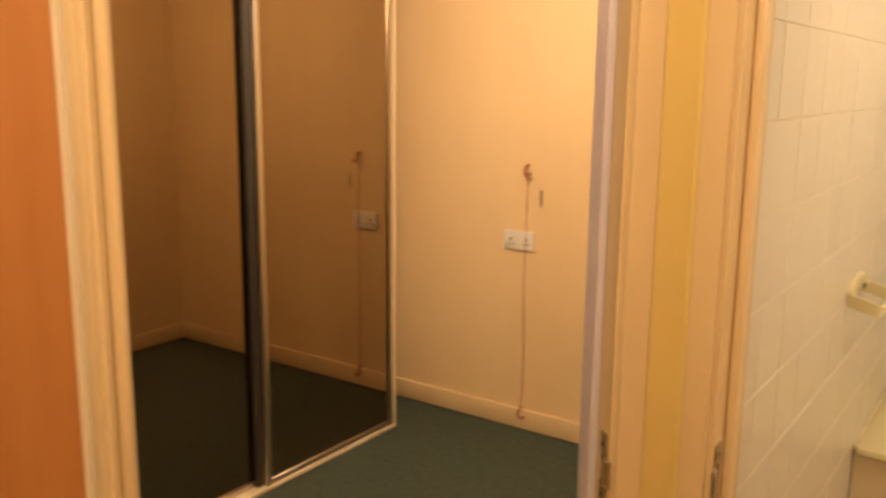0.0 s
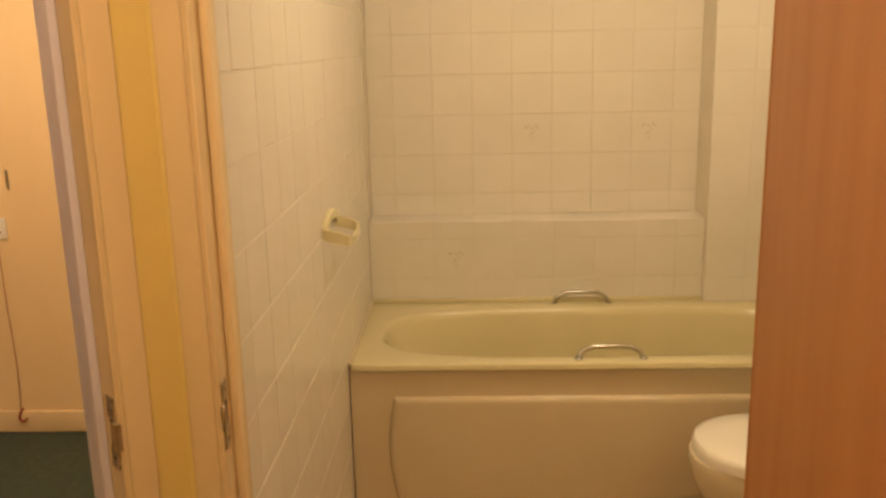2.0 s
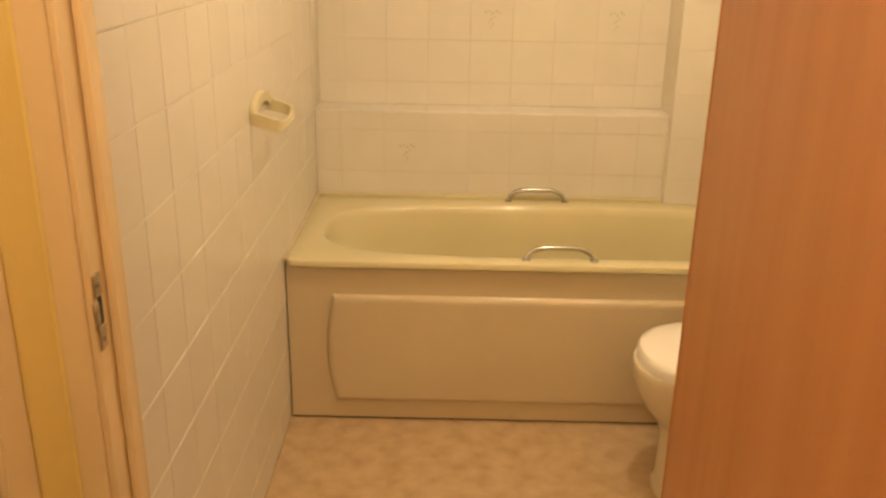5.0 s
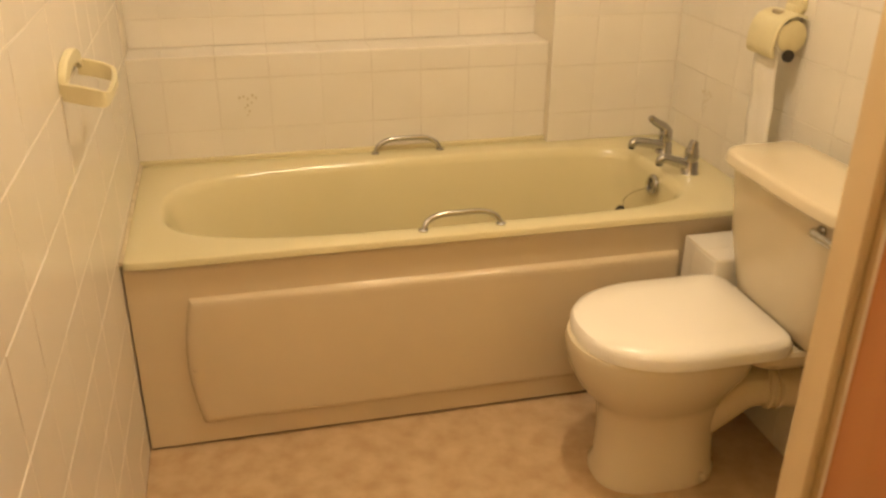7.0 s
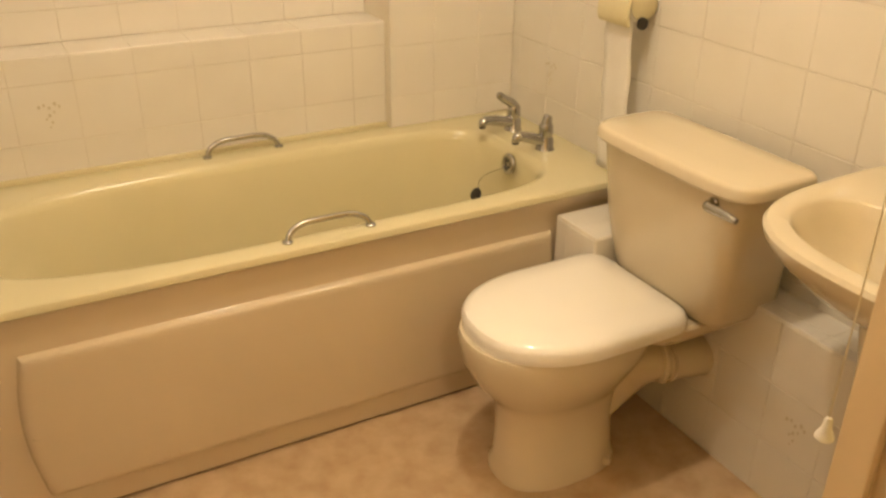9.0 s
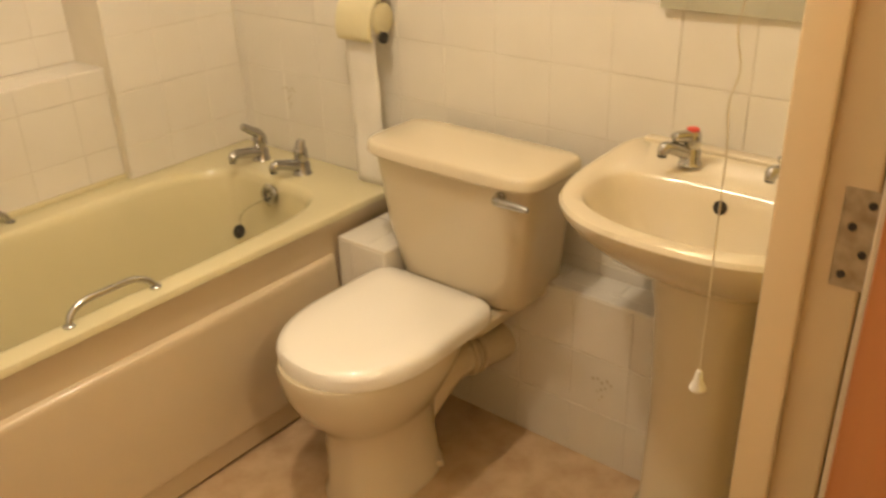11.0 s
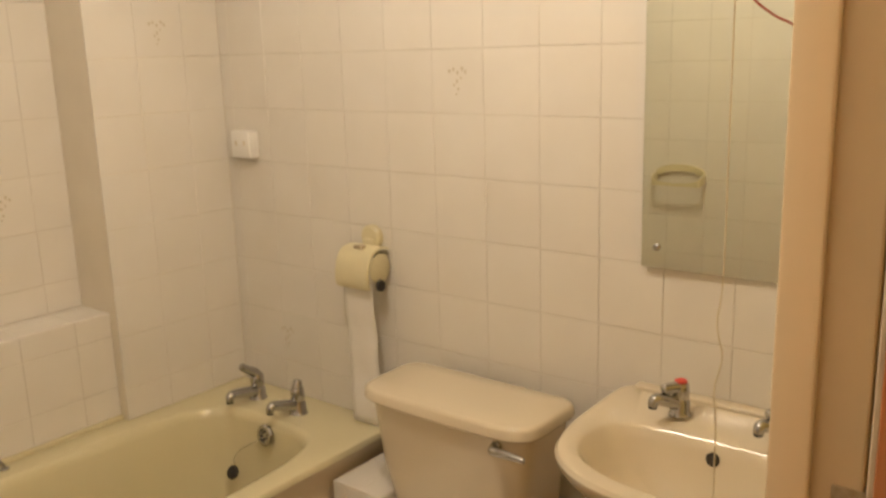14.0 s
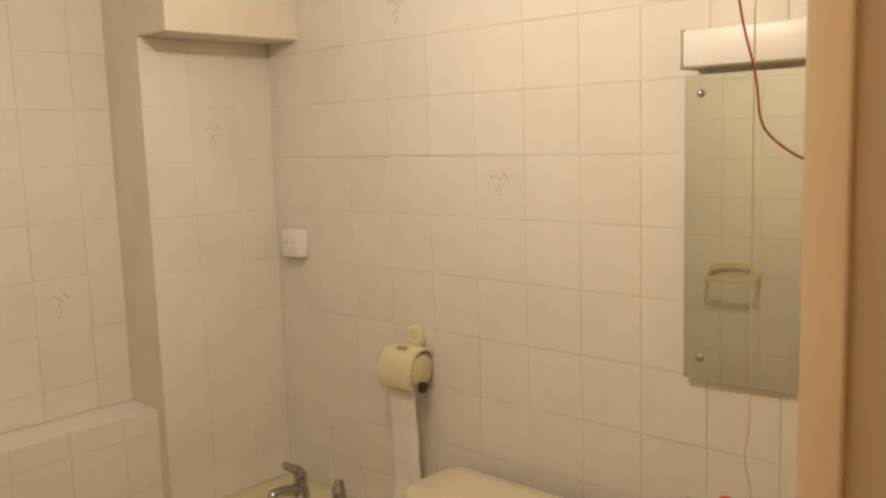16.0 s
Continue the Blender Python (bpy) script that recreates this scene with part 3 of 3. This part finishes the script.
# ---- bathroom: wall fittings ----
mir = thing("wall_mirror", "frameless rectangular wall mirror held by screws", "mirror")
MY0, MY1, MZ0, MZ1 = -1.18, -0.725, 1.097, 1.716
tilt = pose(1.6995, MY0, 0, 0, 0, 1.7) @ pose(-1.6995, -MY0, 0)      # one side stands a little off the tiles
part("glass", box(1.694, 1.6995, MY0, MY1, MZ0, MZ1, 0.0015, 1, tilt), M_MIRROR, mir)
part("backing", box(1.6955, 1.6999, MY0 + 0.01, MY1 - 0.02, MZ0 + 0.01, MZ1 - 0.01), M_DARK, mir)
for y in (MY0 + 0.035, MY1 - 0.035):
    for z in (MZ0 + 0.045, MZ1 - 0.038):
        part("screw_cap", lathe([(0.008, 0), (0.008, 0.002), (0.004, 0.005)], tilt @ pose(1.694, y, z, 0, -90), 16), M_CHROME, mir, "domed chrome screw cap")
strip = thing("strip_light", "white plastic strip light above mirror, switched off", "light")
part("casing", box(1.625, 1.699, -1.21, -0.748, 1.726, 1.796, 0.006, 2), M_WHITE, strip)
part("end_cap", box(1.62, 1.699, -0.748, -0.742, 1.723, 1.799, 0.004, 2), M_WHITE, strip)
part("end_cap", box(1.62, 1.699, -1.216, -1.21, 1.723, 1.799, 0.004, 2), M_WHITE, strip)

unit = thing("wall_outlet_box", "small white plastic box on tiled wall", "electrical box")
part("box_body", box(1.662, 1.699, 0.505, 0.588, 1.262, 1.342, 0.005, 2), M_WHITE, unit)
for y in (0.528, 0.565):
    part("slot", box(1.6605, 1.6622, y - 0.003, y + 0.003, 1.30, 1.312), M_SEAL, unit)

roll = thing("toilet_roll_holder", "cream plastic toilet roll holder with hanging paper", "toilet roll holder")
RY = 0.062
cover = [(p.x, p.z) for p in smooth_path([(1.690, 0, 1.050), (1.660, 0, 1.056), (1.628, 0, 1.046), (1.610, 0, 1.022), (1.602, 0, 0.990),
                                          (1.602, 0, 0.962), (1.608, 0, 0.948)], 3)]
add_rows = []
for dy, f in ((-0.060, 0.93), (-0.057, 0.99), (-0.050, 1.0), (0.050, 1.0), (0.057, 0.99), (0.060, 0.93)):
    add_rows.append([(1.66 + (x - 1.66) * f, RY + dy, 0.99 + (z - 0.99) * f) for x, z in cover]
                    + [(1.66 + (x - 1.66) * 0.88, RY + dy, 0.99 + (z - 0.99) * 0.92) for x, z in reversed(cover)])
hood = part("hood", loft(add_rows), M_PLASTIC, roll)
part("slot", box(1.634, 1.650, RY - 0.016, RY + 0.016, 1.048, 1.0578, 0.002, 1), M_BRASS, hood, "brown slot in top of hood")
part("hood_side", lathe([(0.036, 0), (0.040, 0.002), (0.038, 0.004)], pose(1.655, RY - 0.060, 1.0, -90), 24), M_PLASTIC, roll)
part("mount_disc", lathe([(0.034, 0), (0.034, 0.012), (0.028, 0.018), (0.012, 0.019)], pose(1.699, RY, 1.072, 0, -90), 28), M_PLASTIC, roll)
part("hanger", box(1.672, 1.698, RY - 0.02, RY + 0.02, 1.0, 1.07, 0.005, 2), M_PLASTIC, roll)
part("paper_roll", lathe([(0.018, -0.052), (0.039, -0.052), (0.039, 0.052), (0.018, 0.052)], pose(1.65, RY, 0.995, 90), 32), M_PAPER, roll)
part("core_end", lathe([(0.015, 0), (0.015, 0.008), (0.010, 0.009)], pose(1.648, RY - 0.060, 0.955, 90), 20), M_DARK, roll)
sheet = bmesh.new()
rows = []
for i in range(19):
    t = i / 18
    z = 0.985 - t * (0.985 - 0.548)
    x = 1.622 + 0.012 * math.sin(t * 2.4) + 0.014 * t + 0.002 * math.sin(t * 21)
    rows.append([(x + 0.002 * math.sin(k * 1.3 + t * 5), RY - 0.052 + 0.104 * k / 6 + 0.006 * t, z) for k in range(7)])
add_loft(sheet, rows, False, False, False)
ps = part("paper_sheet", sheet, M_PAPER, roll, "white tissue strip hanging to bath rim")
sol = ps.modifiers.new("thickness", "SOLIDIFY")
sol.thickness = 0.0012

ring = thing("towel_ring", "pale green-cream plastic towel ring on tiles", "towel ring")
TRY, TRH = -0.212, 0.102       # its middle and half width along the wall
upper = [(TRY - TRH * math.cos(math.pi * k / 20), 1.043 + 0.040 * math.sin(math.pi * k / 20) ** 0.8) for k in range(21)]
lower = [(TRY + 0.72 * TRH * math.cos(math.pi * k / 20), 1.040 + 0.016 * math.sin(math.pi * k / 20)) for k in range(21)]
arc = upper + [(TRY + TRH, 1.03)] + lower + [(TRY - TRH, 1.03)]
part("wall_plate", loft([[(0.001, y, z) for y, z in arc], [(0.011, y, z) for y, z in arc],
                         [(0.014, TRY + (y - TRY) * 0.97, 1.055 + (z - 1.055) * 0.9) for y, z in arc]]), M_PLASTIC, ring)
loop = [(x, TRY + TRH * y, z) for x, y, z in ((0.004, -0.96, 1.034), (0.03, -0.98, 1.028), (0.058, -0.95, 1.020), (0.072, -0.80, 1.014), (0.075, 0, 1.010),
                                              (0.072, 0.80, 1.014), (0.058, 0.95, 1.020), (0.03, 0.98, 1.028), (0.004, 0.96, 1.034))]
path = smooth_path(loop, 6)
rows = []
for i, p in enumerate(path):
    d = (path[min(i + 1, len(path) - 1)] - path[max(i - 1, 0)]).normalized()
    nrm = Vector((d.y, -d.x, 0)).normalized() * 0.0045
    up = Vector((0, 0, 0.008 + 0.010 * min(1, abs(p.y - TRY) / TRH) ** 3))
    rows.append([p - nrm - up * 0.9, p - up, p + nrm - up * 0.9, p + nrm + up * 0.9, p + up, p - nrm + up * 0.9])
part("loop", loft(rows), M_PLASTIC, ring)

# overhead boxing in the corner above the bath
over_box = structure("wall_overhead_boxing", box(STRIP - 0.002, 1.7, 0.505, BOXED + 0.004, 1.90, CEIL, 0.002, 1), M_PLASTER, "cream painted overhead boxing in corner", "boxing")

# cords by the doorway
cord = thing("pull_cord", "off-white light pull cord with white acorn", "pull cord")
CX, CYY = 0.985, -1.158
cp = [(CX, CYY, CEIL), (CX, CYY, 1.55), (CX + 0.002, CYY, 1.30), (CX - 0.004, CYY + 0.003, 1.235), (CX + 0.004, CYY - 0.002, 1.19), (CX - 0.005, CYY + 0.003, 1.15),
      (CX - 0.002, CYY, 1.10), (CX, CYY, 0.95), (CX, CYY, 0.79)]
part("string", tube(smooth_path(cp, 5), 0.0010, 6), M_CORD, cord)
part("acorn", lathe([(0.003, 0.028), (0.005, 0.024), (0.006, 0.012), (0.0105, 0.004), (0.0115, 0.0), (0.009, -0.003)], pose(CX, CYY, 0.762), 18), M_WHITE, cord)
part("ceiling_switch", lathe([(0.04, 0), (0.04, -0.012), (0.034, -0.028), (0.01, -0.03)], pose(CX, CYY, CEIL), 24), M_WHITE, cord)
rcord = thing("alarm_cord", "dark red emergency cord hanging askew", "pull cord")
rp = [(0.955, -1.10, CEIL), (0.955, -1.135, 1.90), (0.955, -1.153, 1.745), (0.955, -1.172, 1.665), (0.955, -1.178, 1.62), (0.955, -1.19, 1.60), (0.955, -1.212, 1.583), (0.955, -1.235, 1.57), (0.955, -1.258, 1.54), (0.955, -1.262, 1.40)]
part("string", tube(smooth_path(rp, 5), 0.0013, 6), M_REDW, rcord)
part("ceiling_switch", lathe([(0.03, 0), (0.03, -0.012), (0.01, -0.02)], pose(0.955, -1.10, CEIL), 20), M_WHITE, rcord)


def ceiling_lamp(x, y, label):
    ob = thing("ceiling_light", label, "light", "ceiling lights", (x, y, CEIL))
    part("base", lathe([(0.13, 0), (0.13, -0.012), (0.12, -0.016)], None, 36), M_WHITE, ob)
    part("diffuser", lathe([(0.118, -0.016), (0.115, -0.022), (0.10, -0.026), (0.03, -0.027)], None, 36), M_GLOW, ob, "glowing diffuser")


ceiling_lamp(0.87, -0.45, "round bathroom ceiling light, switched on")
ceiling_lamp(0.24, -2.38, "round hall ceiling light, switched on")
# unseen fitting added to go with the bedroom fill
ceiling_lamp(-1.15, -0.55, "added unseen ceiling fitting over the bedroom fill lamp")

# ---- bedroom: wardrobe and wall fittings ----
WX, WY1, WH = -1.935, 0.385, 2.22
wr = thing("sliding_wardrobe", "fitted wardrobe with bronze mirrored sliding doors", "wardrobe")
part("carcass", box(-2.69, WX - 0.07, -1.95, WY1 - 0.01, 0, WH, 0.002, 1), M_GLOSS, wr)
part("bottom_track", box(WX - 0.068, WX + 0.012, -1.95, WY1 + 0.004, 0, 0.018, 0.003, 1), M_GLOSS_W, wr, "pale floor track")
part("top_track", box(WX - 0.068, WX + 0.012, -1.95, WY1 + 0.004, WH - 0.04, WH, 0.003, 1), M_ALU, wr)
part("end_post", box(WX - 0.068, WX + 0.006, WY1 - 0.014, WY1 + 0.012, 0, WH, 0.003, 1), M_GLOSS_W, wr)
for k, (y0, y1, x) in enumerate(((-0.395, WY1 - 0.016, WX), (-1.17, -0.345, WX - 0.035), (-1.945, -1.12, WX))):
    d = part("sliding_door", box(x - 0.006, x, y0 + 0.02, y1 - 0.02, 0.035, WH - 0.06), M_BRONZE, wr, "bronze tinted mirror panel")
    for s0, s1 in ((y0, y0 + 0.024), (y1 - 0.024, y1)):
        part("stile", box(x - 0.016, x + 0.012, s0, s1, 0.02, WH - 0.045, 0.004, 2), M_ALU, d)
    part("bottom_rail", box(x - 0.012, x + 0.006, y0 + 0.024, y1 - 0.024, 0.02, 0.042, 0.003, 1), M_ALU, d)
    part("top_rail", box(x - 0.012, x + 0.006, y0 + 0.024, y1 - 0.024, WH - 0.075, WH - 0.045, 0.003, 1), M_ALU, d)
# dark strip gives the gap between the sliding doors its shade
part("shadow_gap", box(WX - 0.03, WX - 0.012, -0.425, -0.396, 0.02, WH - 0.05), M_DARK, wr, "dark strip for the shade between doors")

sock = thing("double_socket", "white plastic double wall socket", "socket")
SX0, SX1, SZ0, SZ1 = -1.573, -1.425, 0.815, 0.90
face = part("faceplate", box(SX0, SX1, 0.709, 0.7195, SZ0, SZ1, 0.003, 2), M_WHITE, sock)
for c in (-1.537, -1.461):
    for dx, dz, w, h in ((0, 0.012, 0.003, 0.006), (-0.011, -0.008, 0.005, 0.0025), (0.011, -0.008, 0.005, 0.0025)):
        part("pin_hole", box(c + dx - w, c + dx + w, 0.7078, 0.7092, 0.85 + dz - h, 0.85 + dz + h), M_DARK, face)
    part("rocker", box(c + 0.018, c + 0.028, 0.7065, 0.7092, 0.872, 0.888, 0.001, 1), M_WHITE, face)


cordset = thing("hanging_cord", "thin cord between two dark red wall hooks", "cord")
for z in (1.165, 0.075):
    x = -1.463
    p = [(x, 0.719, z + 0.022), (x, 0.70, z + 0.02), (x - 0.006, 0.695, z), (x - 0.004, 0.694, z - 0.016), (x + 0.014, 0.694, z - 0.02), (x + 0.024, 0.695, z - 0.008)]
    part("hook", tube(smooth_path(p, 5), 0.0045, 8), M_REDW, cordset)
part("string", tube(smooth_path([(-1.463, 0.714, 1.15), (-1.461, 0.706, 0.9), (-1.464, 0.706, 0.6), (-1.461, 0.714, 0.3), (-1.464, 0.701, 0.09)], 5), 0.0014, 6), M_REDW, cordset)
mark = finish("wall_scuff", box(-1.405, -1.393, 0.7185, 0.7199, 1.01, 1.085, 0.0004, 1), M_BRASS)
tagged(mark, "faint brown scuff mark on wall", "stain", kind="structure")

# ---- wall tiles, last ----
STEP = 0.1533


def tile_mesh(w, h):
    """One glazed tile with eased edges, lying in xz with its face to -y."""
    bm = bmesh.new()
    b, d = 0.0011, 0.005
    add_loft(bm, [[(0, d, 0), (w, d, 0), (w, d, h), (0, d, h)], [(0, 0.0016, 0), (w, 0.0016, 0), (w, 0.0016, h), (0, 0.0016, h)],
                  [(b, 0, b), (w - b, 0, b), (w - b, 0, h - b), (b, 0, h - b)]], cap0=False)
    bmesh.ops.recalc_face_normals(bm, faces=bm.faces[:])
    me = bpy.data.meshes.new("tile")
    bm.to_mesh(me)
    bm.free()
    me.materials.append(M_TILE)
    return me


TILES = {}


def cuts(a, b, start):
    k = math.floor((a - start) / STEP)
    edges = [a]
    while True:
        k += 1
        e = start + k * STEP
        if e >= b - 0.006:
            break
        if e > a + 0.006:
            edges.append(e)
    return edges + [b]


def tile_wall(parent, m, u0, u1, v0, v1, ustart, vstart, rng):
    """Tiles over u0..u1 (x of m) and v0..v1 (z of m); m's -y is the way they face."""
    us, vs = cuts(u0, u1, ustart), cuts(v0, v1, vstart)
    for a, b in zip(us, us[1:]):
        for c, d in zip(vs, vs[1:]):
            key = (round(b - a - 0.0007, 4), round(d - c - 0.0015, 4))
            if key not in TILES:
                TILES[key] = tile_mesh(*key)
            ob = new("tile", TILES[key])
            ob.parent = parent
            ob.matrix_world = m @ pose(a + 0.00035, rng.uniform(-0.0003, 0.0003), c + 0.00075, rng.uniform(-0.16, 0.16), 0, rng.uniform(-0.16, 0.16))


rng = random.Random(4)
EAST = pose(1.7, 0, 0, 0, 0, -90)      # faces -x, u runs towards -y
WEST = pose(0, 0, 0, 0, 0, 90)         # faces +x, u runs towards +y
tile_wall(wall_right, EAST, -BOXED, 1.270, 0.0, CEIL, 0.463, 0.946, rng)
tile_wall(wall_left, WEST, FRONT + 0.002, 0.69, 0.0, CEIL, -0.003, 0.719, rng)
tile_wall(wall_back, pose(0, BACK, 0), 0.0, STRIP, 0.862, CEIL, 0.555, 0.946, rng)
tile_wall(wall_ledge, pose(0, LEDGE, 0), 0.0, STRIP, RIM, 0.858, 0.40, 0.793, rng)
tile_wall(wall_ledge, pose(0, LEDGE, 0.862, -90), 0.0, STRIP, 0.0, BACK - LEDGE, 0.40, -0.2, rng)
tile_wall(wall_boxing, pose(STRIP, BOXED, 0), 0.0, 1.7 - STRIP, RIM, 1.90, 0.30, 0.946, rng)
tile_wall(wall_pipes, pose(BOXX, 0, 0, 0, 0, -90), 0.167, 1.270, 0.0, BOXZ - 0.003, 0.463, 0.30, rng)
tile_wall(wall_pipes, pose(BOXX, 0, BOXZ, 0, 0, -90) @ pose(0, 0, 0, -90), 0.167, 1.270, 0.003, 0.105, 0.40, 0.5, rng)
tile_wall(wall_stub, pose(1.435, 0, 0, 0, 0, -90), 0.001, 0.160, 0.0, 0.479, 0.20, 0.338, rng)
tile_wall(wall_stub, pose(1.435, 0, 0.485, 0, 0, -90) @ pose(0, 0, 0, -90), 0.001, 0.160, 0.003, 0.26, 0.4, 0.15, rng)
tile_wall(wall_stub, pose(1.435, -0.165, 0), 0.003, 0.26, 0.0, 0.482, 0.15, 0.338, rng)


def motif(parent, m):
    """A faded sprig: a few small flat petals on a tile."""
    r = random.Random(9)
    bm = bmesh.new()
    for px, pz, s in ((-0.022, 0.02, 1), (-0.01, 0.024, 0.8), (0.002, 0.016, 0.9), (0.016, 0.026, 1), (0.026, 0.018, 0.8), (0.0, -0.004, 0.9), (-0.008, -0.012, 0.7),
                      (0.004, -0.022, 0.8), (-0.002, -0.034, 0.6), (0.012, 0.004, 0.6)):
        n = 9
        ring_pts = [m @ Vector((px + 0.0045 * s * math.cos(6.283 * i / n) * r.uniform(0.7, 1.2), 0, pz + 0.006 * s * math.sin(6.283 * i / n) * r.uniform(0.7, 1.2)))
                    for i in range(n)]
        under = [p + m.to_3x3() @ Vector((0, 0.0008, 0)) for p in ring_pts]
        add_loft(bm, [under, ring_pts], cap0=False)
    part("motif", bm, M_MOTIF, parent, "faded flower motif on tile")


for u, v in ((0.232, 1.487), (-0.44, 0.72), (-0.1, 1.94)):
    motif(wall_right, EAST @ pose(u, -0.0012, v))
motif(wall_boxing, pose(1.49, BOXED - 0.0012, 1.63))
motif(wall_ledge, pose(0.33, LEDGE - 0.0012, 0.715))
motif(wall_back, pose(1.08, BACK - 0.0012, 1.18))
motif(wall_back, pose(0.63, BACK - 0.0012, 1.18))
motif(wall_pipes, pose(BOXX - 0.0012, 0, 0, 0, 0, -90) @ pose(0.70, 0, 0.22))
